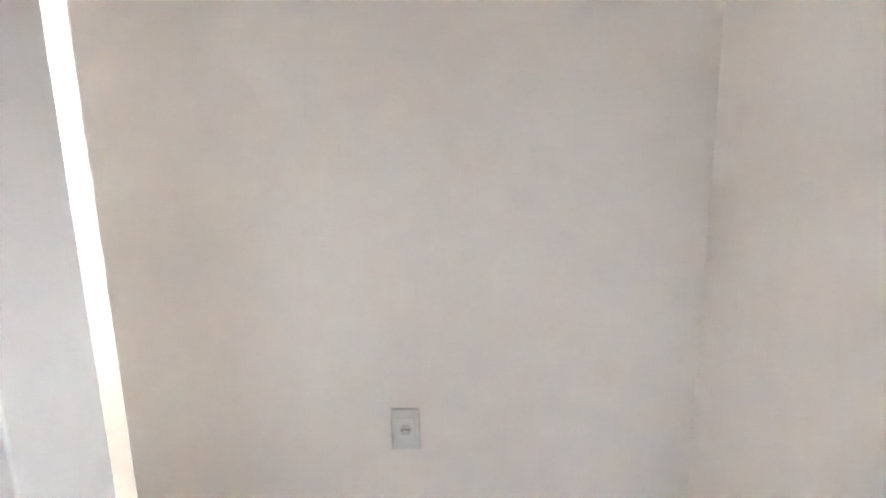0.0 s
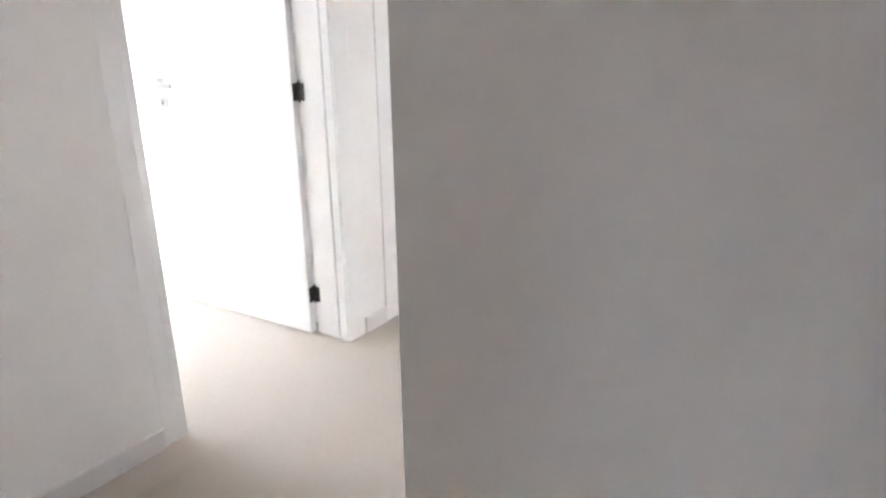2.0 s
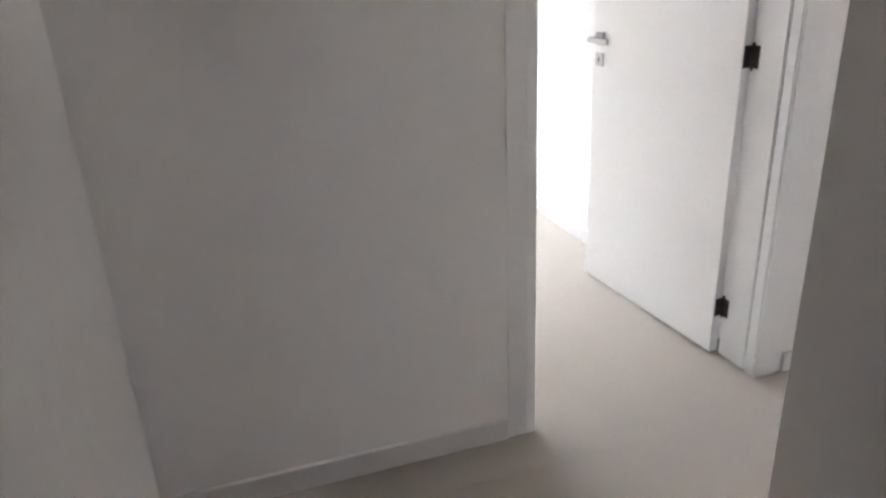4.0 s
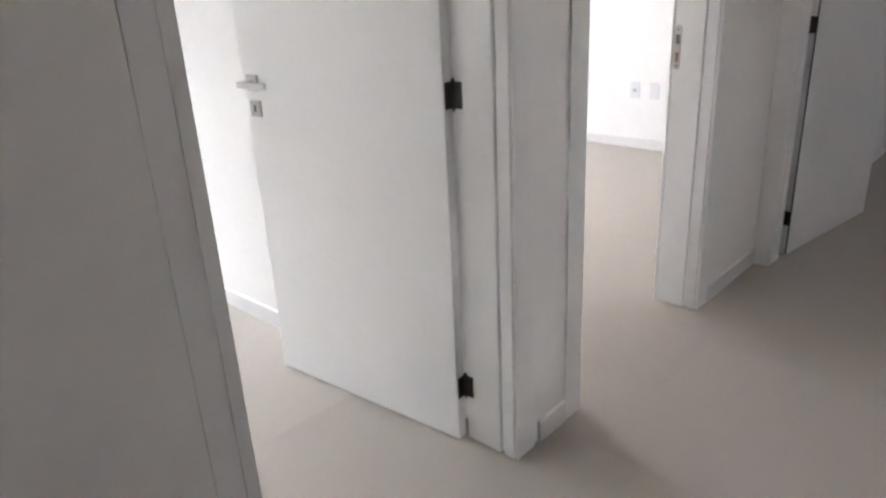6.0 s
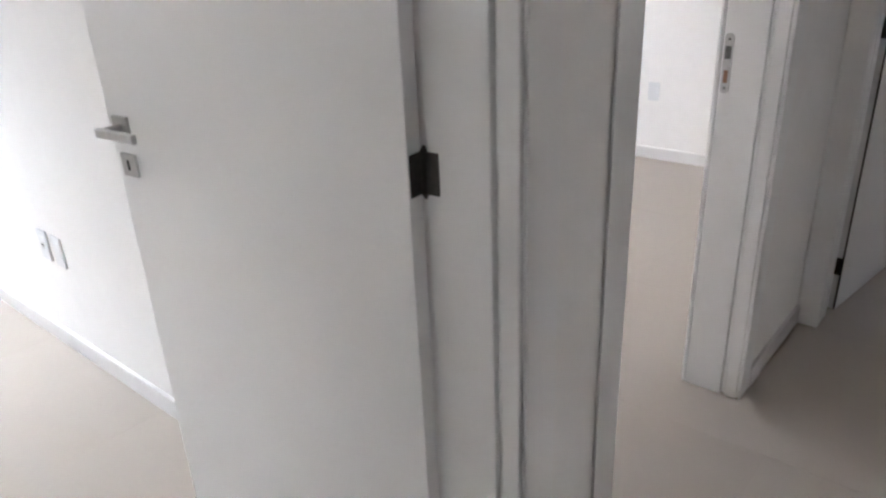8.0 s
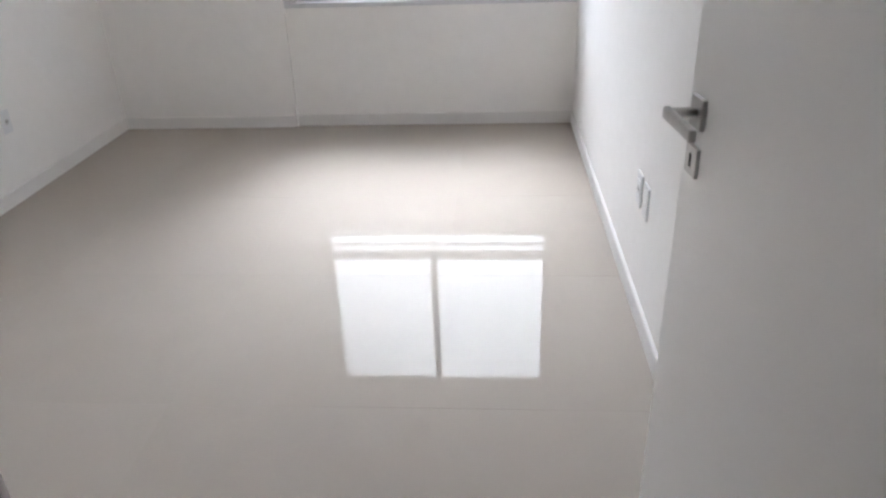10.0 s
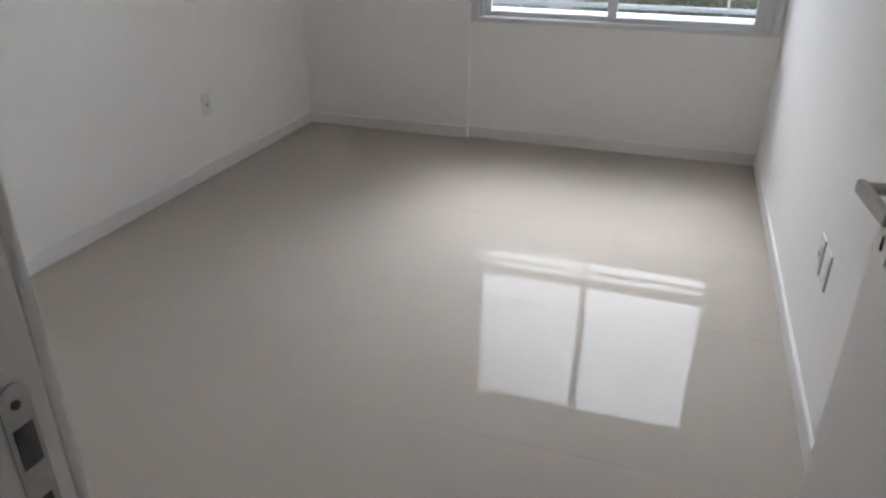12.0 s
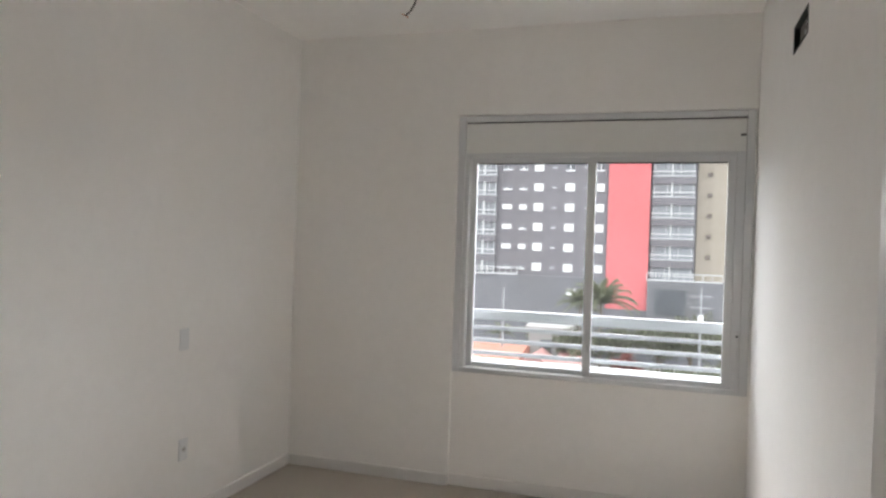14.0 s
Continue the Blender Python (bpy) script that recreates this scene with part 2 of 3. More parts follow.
skirting("vestibule wall", (-1.88, -1.88 + B, -1.69, -0.17), (-0.946 - B, -0.946, -2.70, -1.231), (-1.88 + B, -0.946 - B, -2.70, -2.70 + B))
skirting("second bedroom wall", (3.5 - B, 3.5, 0, 4.08), (1.31, 3.5 - B, 0, B), (0.2, 0.2 + B, 0, 4.08))
skirting("end room wall", (5.0 - B, 5.0, -3.0, -0.17), (1.98, 5.0 - B, -0.17 - B, -0.17), (1.98, 5.0 - B, -3.0, -3.0 + B))


# ---- door frames ----
def door_frame(name, m, w, wall, hinge, label, left=0.088, right=0.088, proud=(0.009, 0.009), rebate=-0.008):
    """Opening from x = 0 to w; the near face of the wall is y = 0, the far one y = wall. hinge: the side with the rebate, R, L or none."""
    f = thing(name, m, label, "door frame", "door frames", "structure")
    h = 2.10

    def piece(kind, parent, xa, xb, *rest, bevel=0.0025):
        bm = bmesh.new()
        box(bm, min(xa, xb), max(xa, xb), *rest, bevel=bevel)
        return part(kind, bm, LACQ, parent)

    for side, s, x in (("L", 1, 0.0), ("R", -1, w)):
        inner = rebate if hinge == side else 0.003
        jamb = piece("jamb", f, x, x - s * 0.030, 0.053, wall - inner, 0, h)
        piece("backing", jamb, x - s * 0.013, x - s * 0.031, -0.003, wall - 0.002, 0, h, bevel=0)
        # a raised lip at the corner, with shadow gaps on both sides
        piece("lip", jamb, x, x - s * 0.0115, 0.004, 0.040, 0, h, bevel=0.003)
        piece("casing", f, x - s * 0.001, x - s * (left if side == "L" else right), -proud[side == "R"], -0.003 if proud[side == "R"] > 0.005 else 0.002, 0, h + 0.088, bevel=0.0012 if proud[side == "R"] < 0.005 else 0.003)
        if hinge == side:
            piece("far_casing", f, x - s * 0.045, x - s * 0.066, wall - 0.001, wall + 0.011, 0, h + 0.088)
        else:
            piece("far_casing", f, x - s * 0.001, x - s * 0.088, wall - 0.001, wall + 0.011, 0, h + 0.088, bevel=0.004)
    piece("head_jamb", f, 0.0, w, 0.0525, wall - 0.003, h - 0.002, h + 0.02)
    piece("head_lip", f, 0.0, w, 0.0045, 0.0395, h - 0.002, h + 0.02)
    for y0, y1 in ((-0.0085, -0.003), (wall - 0.001, wall + 0.0105)):
        piece("head_casing", f, 0.002, w - 0.002, y0, y1, h + 0.001, h + 0.088, bevel=0.004)
    return f


A0, A1 = -0.798, 0.008
frame_a = door_frame("door_frame", pose(A0, -0.17, 0), A1 - A0, 0.17, "R", "white lacquered door frame of the window bedroom", proud=(0.0015, 0.009))
frame_b = door_frame("door_frame", pose(0.345, -0.17, 0), 0.870, 0.17, "", "white lacquered frame of an open second doorway")
frame_c = door_frame("door_frame", pose(1.83, -0.250, 0, 0, 0, -90), 0.821, 0.15, "L", "white lacquered door frame at the corridor end", left=0.075, right=0.075, rebate=0.035)
frame_d = thing("door_frame", pose(-1.88, -2.599, 0), "plain white lacquered lining of the first doorway", "door frame", kind="structure")
for y0, y1 in ((-0.020, 0.0), (0.878, 0.898)):
    boxes("jamb", LACQ, frame_d, (-0.158, 0.004, y0, y1, 0, 2.13), bevel=0.003)
boxes("head_jamb", LACQ, frame_d, (-0.157, 0.003, 0.001, 0.877, 2.11, 2.13), bevel=0.003)


def strike_plate(m, parent, bolt=None):
    """A rounded plate with a latch hole and a bolt hole, on a jamb; x is out of the jamb, z up."""
    bm = bmesh.new()
    n = 10
    ring = [(0.012 * math.cos(a), 0.068 + 0.012 * math.sin(a)) for a in [math.pi * k / n for k in range(n + 1)]]
    ring += [(-y, -z) for y, z in ring]
    face = bm.faces.new([bm.verts.new((0.0005, y, z)) for y, z in ring])
    out = bmesh.ops.extrude_face_region(bm, geom=[face])
    bmesh.ops.translate(bm, verts=[g for g in out["geom"] if isinstance(g, bmesh.types.BMVert)], vec=(0.002, 0, 0))
    bmesh.ops.recalc_face_normals(bm, faces=bm.faces)
    plate = part("strike_plate", bm, STEEL, parent, "brushed nickel strike plate")
    plate.matrix_local = m
    boxes("latch_hole", BOXP, plate, (0.0022, 0.0035, -0.008, 0.008, 0.012, 0.046))
    boxes("bolt_hole", bolt or BOXP, plate, (0.0022, 0.0035, -0.006, 0.006, -0.052, -0.018))
    for z in (0.064, -0.066):
        bm = bmesh.new()
        rod(bm, (0.0022, 0, z), (0.0034, 0, z), 0.0035, sides=10)
        part("screw", bm, DARK, plate)


strike_plate(pose(0, 0.140, 1.021), frame_a)
strike_plate(pose(0.870, 0.150, 1.03, 0, 0, 180), frame_b, RAWWOOD)


# ---- door leaves ----
def lever(leaf, x, y, out, z):
    """Square rose with a flat lever that points back to the hinge, and a key plate below. out: 1 or -1, away from the leaf."""
    def b(name, parent, mat, x0, x1, y0, y1, z0, z1, bev=0.0015, label=""):
        bm = bmesh.new()
        box(bm, x0, x1, min(y + out * y0, y + out * y1), max(y + out * y0, y + out * y1), z0, z1, bevel=bev)
        return part(name, bm, mat, parent, label)
    h = b("door_handle", leaf, STEEL, x - 0.025, x + 0.025, 0.0, 0.008, z - 0.025, z + 0.025, label="brushed nickel lever handle on a square rose")
    bm = bmesh.new()
    rod(bm, (x, y + out * 0.008, z), (x, y + out * 0.052, z), 0.009)
    part("neck", bm, STEEL, h, smooth=False)
    b("lever", h, STEEL, x - 0.118, x + 0.011, 0.046, 0.058, z - 0.010, z + 0.010, 0.003)
    k = b("key_plate", leaf, STEEL, x - 0.025, x + 0.025, 0.0, 0.007, z - 0.105, z - 0.055, label="square brushed nickel key plate")
    b("keyhole", k, HOLE, x - 0.004, x + 0.004, 0.0071, 0.0078, z - 0.091, z - 0.069, 0.0)


def door_leaf(m, w, side, hinges, label):
    """Flush leaf from the hinge at the origin along x. side: -1 or 1, where its thickness lies; the seen face is y = 0."""
    d = thing("door", m, label, "door", "flush doors")
    t = 0.035 * side
    bm = bmesh.new()
    box(bm, 0.0, w, min(0, t), max(0, t), 0.008, 2.09, bevel=0.002)
    leaf = part("leaf", bm, LACQ, d)
    lever(d, w - 0.052, 0.0, -side, 1.04)
    lever(d, w - 0.052, t, side, 1.04)
    for z in hinges:
        bm = bmesh.new()
        y = t * 0.98
        rod(bm, (-0.006, y, z - 0.034), (-0.006, y, z + 0.034), 0.0065, sides=14)
        rod(bm, (-0.006, y, z + 0.034), (-0.006, y, z + 0.043), 0.0065, 0.002, sides=14)
        rod(bm, (-0.006, y, z - 0.043), (-0.006, y, z - 0.034), 0.002, 0.0065, sides=14)
        hinge = part("hinge", bm, DARK, d, "dark bronze butt hinge", smooth=False)
        boxes("leaf_wing", DARK, hinge, (-0.003, -0.0006, min(t * 0.08, t * 0.9), max(t * 0.08, t * 0.9), z - 0.034, z + 0.034), bevel=0.0008)
        boxes("jamb_wing", DARK, hinge, (-0.034, -0.010, y - 0.002, y + 0.004, z - 0.034, z + 0.034), bevel=0.0008)
    return d


door_leaf(pose(-0.028, 0.012, 0, 0, 0, 94.8), 0.80, -1, (0.185, 1.044, 1.90), "white flush bedroom door standing open against the wall")
end_door = door_leaf(pose(1.992, -0.268, 0, 0, 0, -8.4), 0.84, 1, (0.185, 1.044, 1.90), "white flush door standing open at the corridor end")
# shade of the gap between leaf and jamb, put in as a black strip
boxes("seal", BLACK, end_door, (-0.004, -0.0015, 0.0005, 0.006, 0.01, 2.08), label="black strip that stands for the hinge gap's shade")


# ---- the bedroom window ----
def sash(parent, x0, x1, y, z0, z1):
    s, d = 0.045, 0.028
    f = boxes("sash_frame", ALU, parent, (x0, x0 + s, y, y + d, z0, z1), (x1 - s, x1, y, y + d, z0, z1),
              (x0 + s, x1 - s, y + 0.0005, y + d - 0.0005, z0, z0 + s), (x0 + s, x1 - s, y + 0.0005, y + d - 0.0005, z1 - s, z1), bevel=0.003)
    g = 0.006
    boxes("gasket", BLACK, f, (x0 + s, x1 - s, y + 0.008, y + 0.020, z1 - s - g, z1 - s))
    p = boxes("pane", GLASS, f, (x0 + s - 0.004, x1 - s + 0.004, y + 0.012, y + 0.016, z0 + s - 0.004, z1 - s + 0.004))
    p.visible_shadow = False
    return f


win = thing("window_1", pose(0, 4.08, 0), "white aluminium sliding window with a roller shutter box above", "window", kind="structure")
e = 0.045
boxes("window_frame", ALU, win, (WX0, WX0 + e, -0.012, 0.13, WZ0, WZ1), (WX1 - e, WX1, -0.012, 0.13, WZ0, WZ1),
      (WX0 + e, WX1 - e, -0.011, 0.129, WZ1 - 0.035, WZ1), (WX0 + e, WX1 - e, -0.011, 0.129, WZ0, WZ0 + 0.03), bevel=0.004)
boxes("window_sill", ALU, win, (WX0 + 0.01, WX1 - 0.01, 0.1315, 0.215, WZ0 + 0.001, 0.800), bevel=0.004, label="white outer sill")
boxes("shutter_box", SHUT, win, (WX0 + e, WX1 - e, 0.006, 0.12, 2.135, WZ1 - 0.043), bevel=0.006)
# the gap's shade is a black strip between box and frame
boxes("shadow_gap", BLACK, win, (WX0 + e, WX1 - e, 0.02, 0.03, WZ1 - 0.044, WZ1 - 0.034))
boxes("inner_track", ALU, win, (WX0 + e, WX0 + 0.075, 0.0, 0.12, WZ0 + 0.03, 2.135), (WX1 - 0.095, WX1 - e, 0.0, 0.12, WZ0 + 0.03, 2.135),
      (WX0 + 0.075, WX1 - 0.095, 0.0005, 0.12, 2.110, 2.135), bevel=0.003)
sash(win, WX0 + 0.068, -0.824, 0.050, WZ0 + 0.016, 2.122)
sash(win, -0.858, WX1 - 0.0935, 0.016, WZ0 + 0.016, 2.122)
boxes("strap_slot", BLACK, win, (WX1 - 0.078, WX1 - 0.050, -0.002, 0.004, 2.225, 2.237), bevel=0.001)
boxes("strap_guide", ALU, win, (WX1 - 0.074, WX1 - 0.054, -0.010, 0.0, 0.80, 1.10), bevel=0.004)
boxes("latch", BLACK, win, (WX1 - 0.071, WX1 - 0.059, -0.013, -0.009, 1.068, 1.080), bevel=0.001)


# ---- wall plates ----
def wall_plate(m, socket, label, grp="wall plates"):
    """Rounded plate on a wall; it faces along +x. socket: with a recessed outlet in it."""
    p = thing("wall_socket" if socket else "blank_wall_plate", m, label, "wall socket" if socket else "wall plate", grp)
    bm = bmesh.new()
    box(bm, 0.0, 0.007, -0.037, 0.037, -0.058, 0.058, bevel=0.004, seg=3)
    pl = part("cover_plate", bm, PLASTIC, p)
    boxes("insert", PLASTIC, p, (0.006, 0.0085, -0.024, 0.024, -0.034, 0.034), bevel=0.001)
    if socket:
        bm = bmesh.new()
        bmesh.ops.create_cone(bm, cap_ends=True, segments=6, radius1=0.017, radius2=0.017, depth=0.0016,
                              matrix=Matrix.Translation((0.0088, 0, 0)) @ pose(0, 0, 0, 0, 90, 0))
        out = part("outlet_face", bm, GREYP, p, "grey hexagonal outlet")
        for y in (-0.008, 0.0, 0.008):
            bm = bmesh.new()
            rod(bm, (0.0095, y, 0.002 if y == 0 else 0), (0.0102, y, 0.002 if y == 0 else 0), 0.0026, sides=8)
            part("pin_hole", bm, HOLE, out)
    return p


wall_plate(pose(-2.835, 2.912, 0.397), True, "white wall socket low on the bedroom wall")
wall_plate(pose(-2.835, 2.896, 0.991), False, "white blank plate on the bedroom wall")
wall_plate(pose(0.085, 1.924, 0.427, 0, 0, 180), True, "white wall socket behind the open door")
wall_plate(pose(0.085, 1.812, 0.427, 0, 0, 180), False, "white blank plate beside a socket")
wall_plate(pose(-0.946, -1.968, 0.401, 0, 0, 180), True, "white wall socket on the vestibule wall")
wall_plate(pose(3.5, 1.345, 0.43, 0, 0, 180), True, "white wall socket in the second bedroom")
wall_plate(pose(3.5, 1.19, 0.43, 0, 0, 180), False, "white blank plate in the second bedroom")

# recessed pipe box for an air conditioner, let into the wall
acb = thing("pipe_recess", pose(0.085, 0, 0), "open recessed pipe box high on the bedroom wall", "pipe box")
boxes("lining", HOLE, acb, (-0.003, 0.026, RY0 + 0.0005, RY1 - 0.0005, RZ1 - 0.006, RZ1 - 0.0005), (-0.003, 0.026, RY0 + 0.0005, RY1 - 0.0005, RZ0 + 0.0005, RZ0 + 0.006),
      (-0.003, 0.026, RY0 + 0.0005, RY0 + 0.006, RZ0 + 0.006, RZ1 - 0.006), (-0.003, 0.026, RY1 - 0.006, RY1 - 0.0005, RZ0 + 0.006, RZ1 - 0.006), label="dark plastic lining")
boxes("backing", RAWP, acb, (0.020, 0.0265, RY0 + 0.006, RY1 - 0.006, RZ0 + 0.006, RZ1 - 0.006), label="rough mortar inside the box")
bm = bmesh.new()
for dy, dz in ((-0.06, 0.012), (-0.03, -0.018)):
    rod(bm, (0.010, 2.73 + dy, 2.422 + dz), (0.021, 2.73 + dy, 2.422 + dz), 0.011, sides=14)
part("pipe_stub", bm, GREYP, acb, "cut grey pipe ends")

# bare wire from the ceiling's light point
wire = thing("ceiling_wire", pose(-1.492, 2.60, H - 0.003), "short bare black wire hanging from the ceiling", "wire")
bm = bmesh.new()
rod(bm, (0, 0, -0.004), (0, 0, 0.0), 0.03, sides=20)
part("ceiling_hole", bm, HOLE, wire)
cv = bpy.data.curves.new("cable", "CURVE")
cv.dimensions, cv.bevel_depth, cv.bevel_resolution = "3D", 0.0035, 3
sp = cv.splines.new("BEZIER")
line = [(0, 0, -0.002), (0.005, 0, -0.15), (0.0, 0.01, -0.24), (0.028, 0.0, -0.30), (0.012, 0.0, -0.345), (-0.018, 0, -0.375)]
sp.bezier_points.add(len(line) - 1)
for q, c in zip(sp.bezier_points, line):
    q.co, q.handle_left_type, q.handle_right_type = c, "AUTO", "AUTO"
tmp = new("cable", cv)
dg = bpy.context.evaluated_depsgraph_get()
me = bpy.data.meshes.new_from_object(tmp.evaluated_get(dg))
bpy.data.objects.remove(tmp)
me.materials.clear()
me.materials.append(WIRE)
cable = new("cable", me)
cable.parent = wire
bm = bmesh.new()
rod(bm, (-0.018, 0, -0.375), (-0.036, 0, -0.365), 0.002, sides=8)
rod(bm, (-0.016, 0, -0.375), (-0.004, 0, -0.386), 0.002, sides=8)
part("bare_ends", bm, COPPER, cable)


# ---- outside ----
structure("ground", ASPHALT, "grey street and yards far below", "ground", (-900, 900, 4.5, 2500, -15.0, -14.0))
# grey sheets added out of view to cut bounced light on the guard
structure("outer_cladding", FACADE_LOW, "unseen grey sheet that dims wall bounce onto the guard", "facade", (-2.985, WX0 - 0.02, 4.251, 4.27, -1, 4), (WX1 + 0.02, 1.3, 4.251, 4.27, -1, 4), (2.4, 3.65, 4.251, 4.27, -1, 4),
          (WX0 - 0.02, WX1 + 0.02, 4.251, 4.27, -1, WZ0 - 0.02), (WX0 - 0.02, WX1 + 0.02, 4.251, 4.27, WZ1 + 0.02, 4), (1.3, 2.4, 4.251, 4.27, -1, 0.9), (1.3, 2.4, 4.251, 4.27, 2.15, 4))
structure("outer_ledge", PAVING, "narrow concrete ledge outside the window", "ledge", (-3.4, 3.9, 4.272, 4.40, 0.52, 0.66))
rail = thing("window_guard", pose(0, 4.325, 0), "white metal window guard with flat horizontal bars", "railing")
GX0, GX1 = -1.86, 0.25
boxes("top_rail", RAILP, rail, (GX0, GX1, -0.016, 0.016, 1.053, 1.122), bevel=0.004)
for k in range(4):
    z = 0.746 + k * 0.084
    boxes("bar", RAILP, rail, (GX0, GX1, -0.006, 0.006, z - 0.014, z + 0.014), bevel=0.002)
for x in (GX0 + 0.03, GX1 - 0.03):
    post = boxes("post", RAILP, rail, (x - 0.02, x + 0.02, 0.0065, 0.016, 0.66, 1.052))
    boxes("bracket", RAILP, post, (x - 0.015, x + 0.015, -0.054, 0.0064, 0.94, 0.97))

FY = 100.0


def far_window(parent, x, z, w, h, mat, frame_mat=FARWHITE):
    f = boxes("window", frame_mat, parent, (x - w / 2, x + w / 2, FY - 0.10, FY + 0.02, z - h / 2, z + h / 2))
    boxes("pane", mat, f, (x - w / 2 + 0.1, x + w / 2 - 0.1, FY - 0.14, FY - 0.101, z - h / 2 + 0.1, z + h / 2 - 0.1))
    if mat is FARDARK and w > 1:
        boxes("mullion", BLIND, f, (x - 0.06, x + 0.06, FY - 0.17, FY - 0.141, z - h / 2, z + h / 2 - 0.1), (x - w / 2, x + w / 2, FY - 0.17, FY - 0.141, z - h / 2, z - h / 2 + 0.22))
    return f


block = thing("apartment_building", pose(-2.3, 0, 0.55), "dark grey apartment block with white windows and a coral stripe", "building")
boxes("wall", FACADE, block, (-34, -6.3, FY, FY + 14, -2.9, 30), (-0.8, 5.2, FY + 1.2, FY + 14, -2.9, 30))
boxes("red_stripe", RED, block, (-6.3, -0.8, FY - 0.35, FY + 14, -7.0, 31), label="coral red painted tower stripe")
boxes("roof", FACADE_LOW, block, (-34.2, 5.2, FY + 0.2, FY + 14, 30, 30.6))
boxes("podium", FACADE_LOW, block, (-40, -6.3, FY - 0.8, FY + 14, -15.5, -2.9), (-0.8, 14, FY - 0.8, FY + 14, -15.5, -2.9), (-6.3, -0.8, FY - 0.4, FY + 14, -15.5, -7.0), label="lower grey podium storeys")
PITCH = 2.82
for r in range(12):
    z = -1.7 + r * PITCH
    if z > 28.5:
        break
    for c, (x, w, h) in enumerate(((-20.5, 1.4, 0.75), (-18.2, 1.1, 0.75), (-16.0, 1.35, 1.15), (-11.6, 1.35, 1.15), (-7.4, 1.1, 1.15))):
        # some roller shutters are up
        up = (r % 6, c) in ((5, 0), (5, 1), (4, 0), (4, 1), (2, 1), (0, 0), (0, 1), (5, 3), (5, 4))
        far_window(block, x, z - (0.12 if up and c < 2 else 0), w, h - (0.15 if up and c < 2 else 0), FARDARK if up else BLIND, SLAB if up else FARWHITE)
    for x in (-13.8, -9.3):
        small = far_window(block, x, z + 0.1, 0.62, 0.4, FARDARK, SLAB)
        boxes("sill", BLIND, small, (x - 0.31, x + 0.31, FY - 0.18, FY - 0.141, z - 0.12, z + 0.0))
    # balconies of the left wing and of the right bay
    for x0, x1, y0 in ((-25.2, -21.9, FY - 1.0), (-0.6, 5.0, FY + 0.05)):
        bal = boxes("balcony", SLAB, block, (x0, x1, y0, y0 + 1.25, z - 1.35, z - 1.15), label="balcony with a white rail")
        boxes("rail", FARWHITE, bal, (x0, x1, y0 - 0.06, y0, z - 0.62, z - 0.46), (x0, x1, y0 - 0.05, y0 - 0.01, z - 1.2, z - 1.08))
        boxes("balcony_glass", FARGLASS, bal, (x0 + 0.1, x1 - 0.1, y0 + 0.50, y0 + 0.6, z - 1.14, z + 1.25))
        for k in range(4):
            x = x0 + 0.3 + (x1 - x0 - 0.6) * k / 3
            boxes("mullion", FARWHITE, bal, (x - 0.04, x + 0.04, y0 + 0.45, y0 + 0.499, z - 1.1, z + 1.1))
        # facade-grey box stands for the upper slab and the shade beneath it
        boxes("soffit_band", FACADE, bal, (x0 + 0.02, x1 - 0.02, y0 + 0.02, y0 + 0.49, z + 0.62, z + 1.46), label="grey band for the slab above and its shade")
        x = x0 + (x1 - x0) * 0.46
        boxes("post", FARWHITE, bal, (x - 0.11, x + 0.11, y0 - 0.03, y0 + 0.1, z - 1.15, z + 0.75))
for x0, x1 in ((-25.5, -18.6), (-0.9, 8.6)):
    t = boxes("terrace_rail", FARWHITE, block, (x0, x1, FY - 0.78, FY - 0.70, -1.95, -1.80), (x0, x1, FY - 0.78, FY - 0.70, -2.9, -2.7),
              *[(x0 + (x1 - x0) * k / 8 - 0.05, x0 + (x1 - x0) * k / 8 + 0.05, FY - 0.775, FY - 0.705, -2.7, -1.95) for k in range(9)], label="white terrace railing")
far_window(block, -10.9, -5.0, 1.3, 1.0, BLIND).location.y = -0.85
# no real recess: the opening's shade is a dark sheet on the podium
boxes("podium_opening", FARDARK, block, (0.2, 4.2, FY - 0.9, FY - 0.801, -7.4, -4.0), label="flat sheet in the dark of a shaded podium opening")

beige = thing("beige_building", pose(-2.3, 0, 0.55), "beige apartment tower with small dark windows", "building")
boxes("wall", BEIGE, beige, (5.35, 26, FY + 3, FY + 20, -15.5, 36))
boxes("roof", FACADE_LOW, beige, (5.3, 26.1, FY + 2.9, FY + 20.1, 36, 36.5))
for r in range(12):
    for x in (6.9, 9.6, 12.3):
        boxes("window", FARBROWN, beige, (x - 0.35, x + 0.35, FY + 2.9, FY + 3.02, 0.4 + r * PITCH - 0.3, 0.4 + r * PITCH + 0.3))

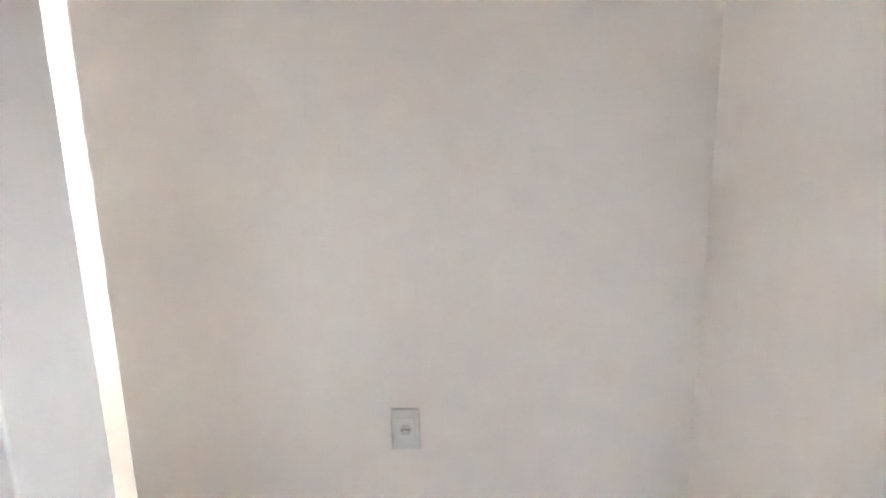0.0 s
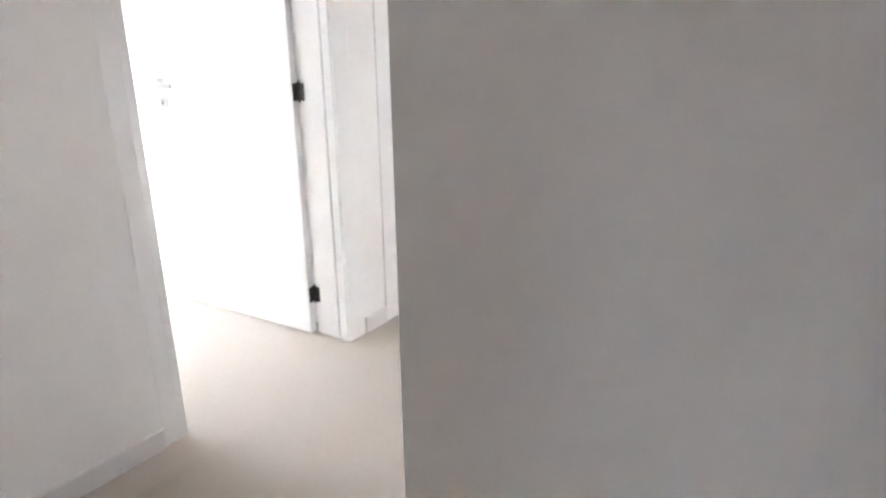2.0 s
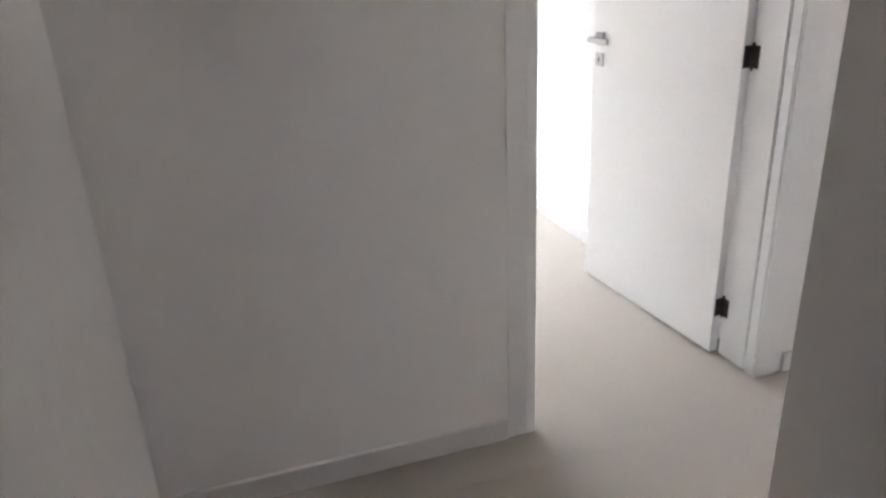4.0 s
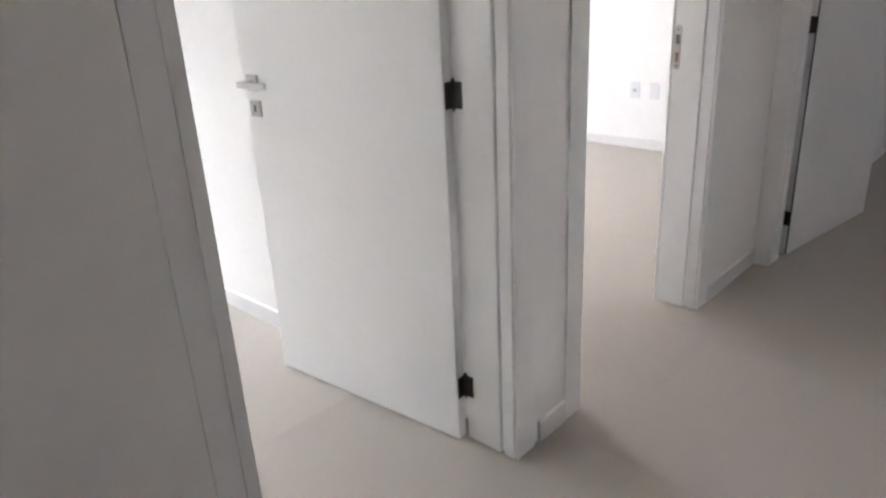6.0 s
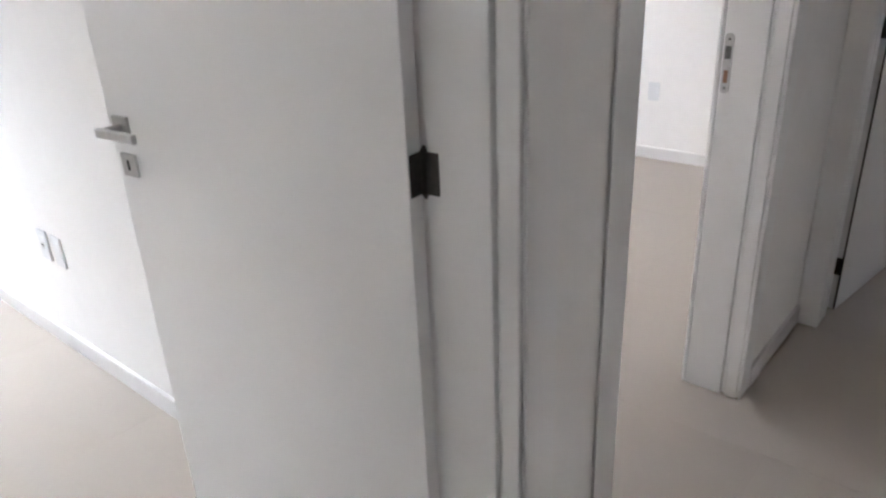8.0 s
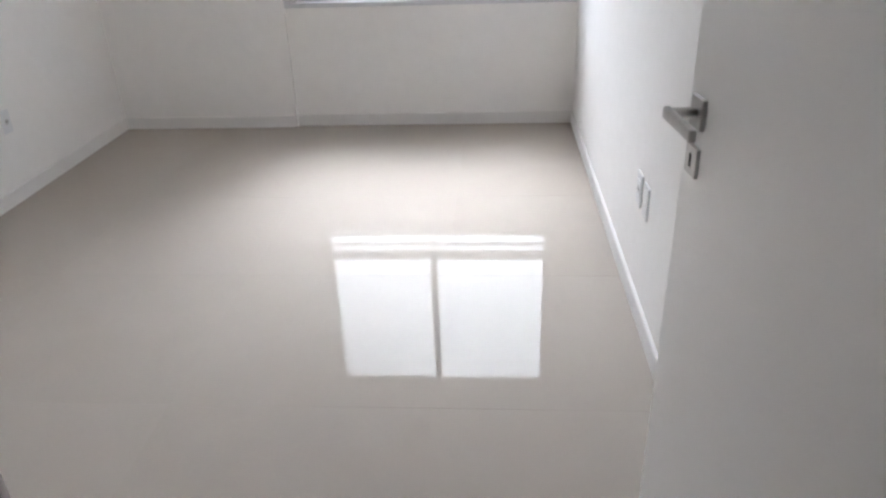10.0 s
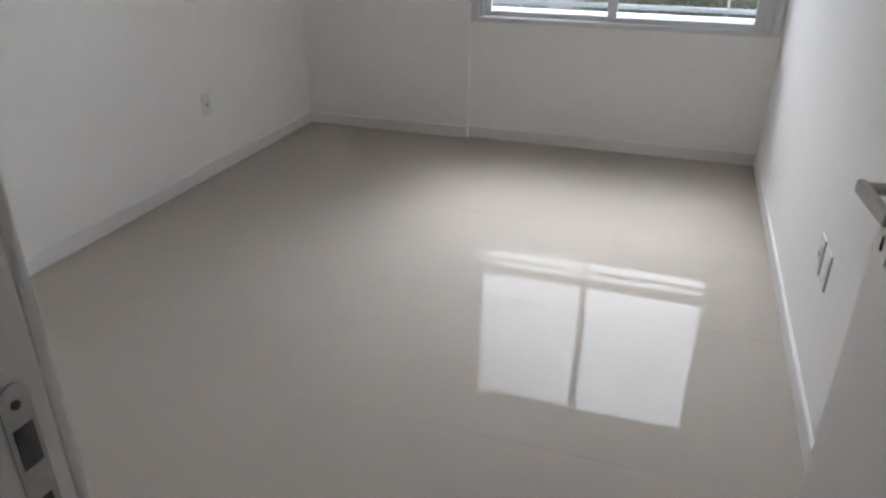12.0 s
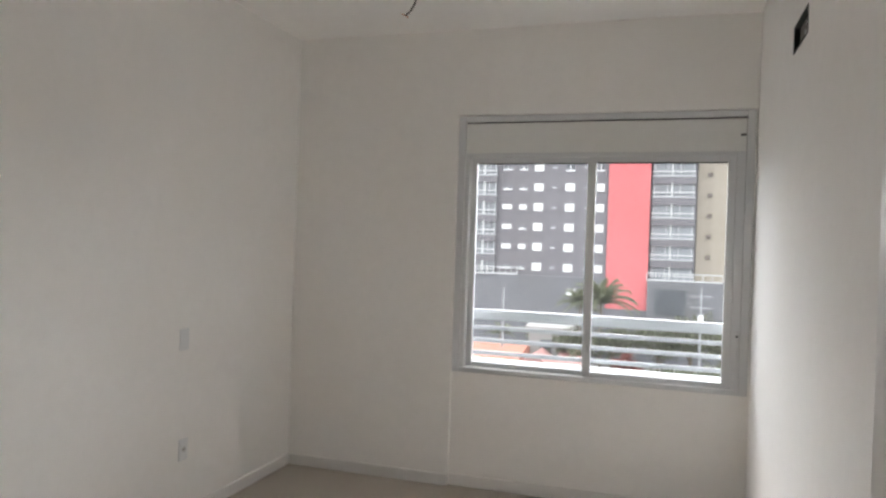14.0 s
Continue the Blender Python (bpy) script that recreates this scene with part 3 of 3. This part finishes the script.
def low_house(x, y, w, d, h, rise, roof_mat, label, gable):
    """A small house with a shed roof that climbs to the back, or a gable that faces the street."""
    house = thing("low_house", pose(x, y, -14), label, "house", "low houses")
    boxes("wall", PLASTER, house, (-w / 2, w / 2, 0, d, 0, h))
    bm = bmesh.new()
    o = 0.4
    if gable:
        front = [bm.verts.new(p) for p in ((-w / 2 - o, -o, h - 0.1), (w / 2 + o, -o, h - 0.1), (0, -o, h + rise))]
        back = [bm.verts.new((v.co.x, d + o, v.co.z)) for v in front]
        bm.faces.new(front)
        bm.faces.new(back[::-1])
        for k in range(3):
            bm.faces.new((front[k], back[k], back[(k + 1) % 3], front[(k + 1) % 3]))
        bmesh.ops.recalc_face_normals(bm, faces=bm.faces)
    else:
        box(bm, -w / 2 - o, w / 2 + o, -o, d + o, h, h + 0.3)
        for v in bm.verts:
            if v.co.z > h + 0.2 and v.co.y > d / 2:
                v.co.z += rise
    part("roof", bm, roof_mat, house)
    boxes("window", FARDARK, house, (-w * 0.2, w * 0.1, -0.05, 0.02, h * 0.45, h * 0.8))


low_house(-21.0, 74, 10, 8, 2.6, 1.6, CLAY, "low building with an orange clay roof", False)
low_house(-14.1, 77, 3.2, 5, 2.7, 1.3, CORAL, "small pale house with a faded pink gabled roof", True)
low_house(-13.6, 83, 4.6, 5, 6.0, 0.3, PLASTER, "plain white plastered house with a flat roof", False)
low_house(-10.4, 78, 2.6, 5, 2.5, 1.0, CORAL, "small pale house with a faded pink roof", False)


def foliage(bm, centre, radius, squash, count, leaf, rng):
    """A crown of many small leaf blades, in clumps with gaps."""
    clumps = [Vector((rng.gauss(0, 1), rng.gauss(0, 1), rng.gauss(0, 0.7))).normalized() * radius * rng.uniform(0.35, 0.9) for _ in range(22)]
    for k in range(count):
        c = rng.choice(clumps) + Vector((rng.gauss(0, 1), rng.gauss(0, 1), rng.gauss(0, 1))) * radius * 0.2
        c.z *= squash
        m = Matrix.Translation(Vector(centre) + c) @ Euler((rng.uniform(0, 6.3), rng.uniform(0, 6.3), rng.uniform(0, 6.3))).to_matrix().to_4x4()
        s = leaf * rng.uniform(0.6, 1.4)
        bm.faces.new([bm.verts.new(m @ Vector(p)) for p in ((-s, 0, 0), (0, -s * 0.45, s * 0.1), (s, 0, 0), (0, s * 0.45, s * 0.1))])


def broad_tree(x, y, height, radius, seed, mat=LEAF, label="leafy green street tree"):
    rng = random.Random(seed)
    t = thing("tree", pose(x, y, -14), label, "tree", "street trees")
    bm = bmesh.new()
    rod(bm, (0, 0, 0), (0.1, 0, height * 0.55), 0.22, 0.13, sides=10)
    for k in range(6):
        a = k * 1.05 + rng.uniform(-0.3, 0.3)
        rod(bm, (0.1, 0, height * rng.uniform(0.35, 0.55)), (radius * 0.7 * math.cos(a), radius * 0.7 * math.sin(a), height * rng.uniform(0.65, 0.9)), 0.09, 0.03, sides=7)
    part("trunk", bm, BARK, t)
    bm = bmesh.new()
    foliage(bm, (0, 0, height * 0.75), radius, 0.75, 1500, 0.26, rng)
    part("crown", bm, mat, t)


def palm_tree(x, y, height, reach, seed):
    rng = random.Random(seed)
    t = thing("palm_tree", pose(x, y, -14), "tall palm with arching fronds", "palm tree", "palms")
    bm = bmesh.new()
    for k in range(8):
        rod(bm, (0.05 * math.sin(k), 0, height * k / 8), (0.05 * math.sin(k + 1), 0, height * (k + 1) / 8), 0.2 - 0.008 * k, 0.19 - 0.008 * k, sides=10)
    part("trunk", bm, BARK, t)
    for k in range(30):
        a, up = k * 2.4, rng.uniform(0.25, 1.45)
        bm = bmesh.new()
        pts = []
        for j in range(13):
            s = j / 12
            r = reach * s * (0.25 + 0.75 * math.cos(up)) * (1 - 0.12 * s)
            pts.append(Vector((math.cos(a) * r, math.sin(a) * r, height + reach * (1.15 * math.sin(up) * s - 0.55 * s * s))))
        for j0, (p, q) in enumerate(zip(pts, pts[1:])):
            rod(bm, p, q, 0.03, 0.025, sides=5)
            side = (q - p).cross(Vector((0, 0, 1))).normalized()
            for sgn in (-1, 1):
                for o in (0, 0.33, 0.66):
                    b0 = p.lerp(q, o)
                    tip = b0 + side * sgn * reach * 0.15 * (1.25 - j0 / 12) + (q - p) * 1.3 - Vector((0, 0, reach * 0.07))
                    bm.faces.new([bm.verts.new(c) for c in (b0, b0 + (q - p) * 0.35, tip)])
        part("frond", bm, PALM, t)


palm_tree(-7.9, 86, 9.3, 5.2, 3)
palm_tree(-10.6, 88, 8.8, 3.6, 5)
palm_tree(-21.0, 90, 4.4, 2.4, 7)
for n, (x, y, hgt, rad) in enumerate(((-4.6, 84, 5.6, 2.6), (-8.6, 82, 5.0, 2.2), (0.5, 86, 5.4, 2.8), (4.0, 85, 6.6, 3.0), (7.5, 87, 6.0, 3.0), (-13.5, 92, 4.6, 2.0), (2.0, 74, 2.8, 2.2), (5.8, 72, 3.4, 2.4))):
    broad_tree(x - 1.8, y, hgt * 1.25, rad * 1.1, 20 + n)
broad_tree(-4.6, 80, 4.0, 1.5, 41, FLOWER, "flowering tree with red blossom")


def utility_pole(x, y, height, arms):
    p = thing("utility_pole", pose(x, y, -14), "slim grey street pole with cross arms", "utility pole", "street poles")
    bm = bmesh.new()
    rod(bm, (0, 0, 0), (0, 0, height), 0.14, 0.09, sides=10)
    part("pole", bm, RAILP, p)
    for k in range(arms):
        boxes("cross_arm", RAILP, p, (-1.1, 1.1, -0.16, -0.06, height - 0.9 - 1.2 * k, height - 0.78 - 1.2 * k))
    if arms:
        bm = bmesh.new()
        rod(bm, (0, -0.35, height - 3.6), (0, -0.35, height - 2.8), 0.3, sides=12)
        part("transformer", bm, FARWHITE, p, "pale round transformer")


utility_pole(3.0, 80, 11.8, 2)
utility_pole(-18.4, 80, 10.8, 0)
structure("pavement", PAVING, "pale paved forecourt across the street", "pavement", (-40, 30, 58, 99, -14.0, -13.9))

# ---- floor tiles ----
SIDE = 0.80
bm = bmesh.new()
box(bm, -SIDE / 2 + 0.00035, SIDE / 2 - 0.00035, -SIDE / 2 + 0.00035, SIDE / 2 - 0.00035, -0.009, 0.0)
tile_mesh = mesh_of("tile", bm, TILE)
for i in range(-7, 7):
    for j in range(-6, 6):
        x, y = 0.20 + SIDE / 2 + i * SIDE, -0.326 + SIDE / 2 + j * SIDE
        if -5.9 < x < 5.5 and -4.9 < y < 4.45:
            tl = new("tile", tile_mesh)
            tl.parent = floor
            tl.location = (x, y, 0.0)
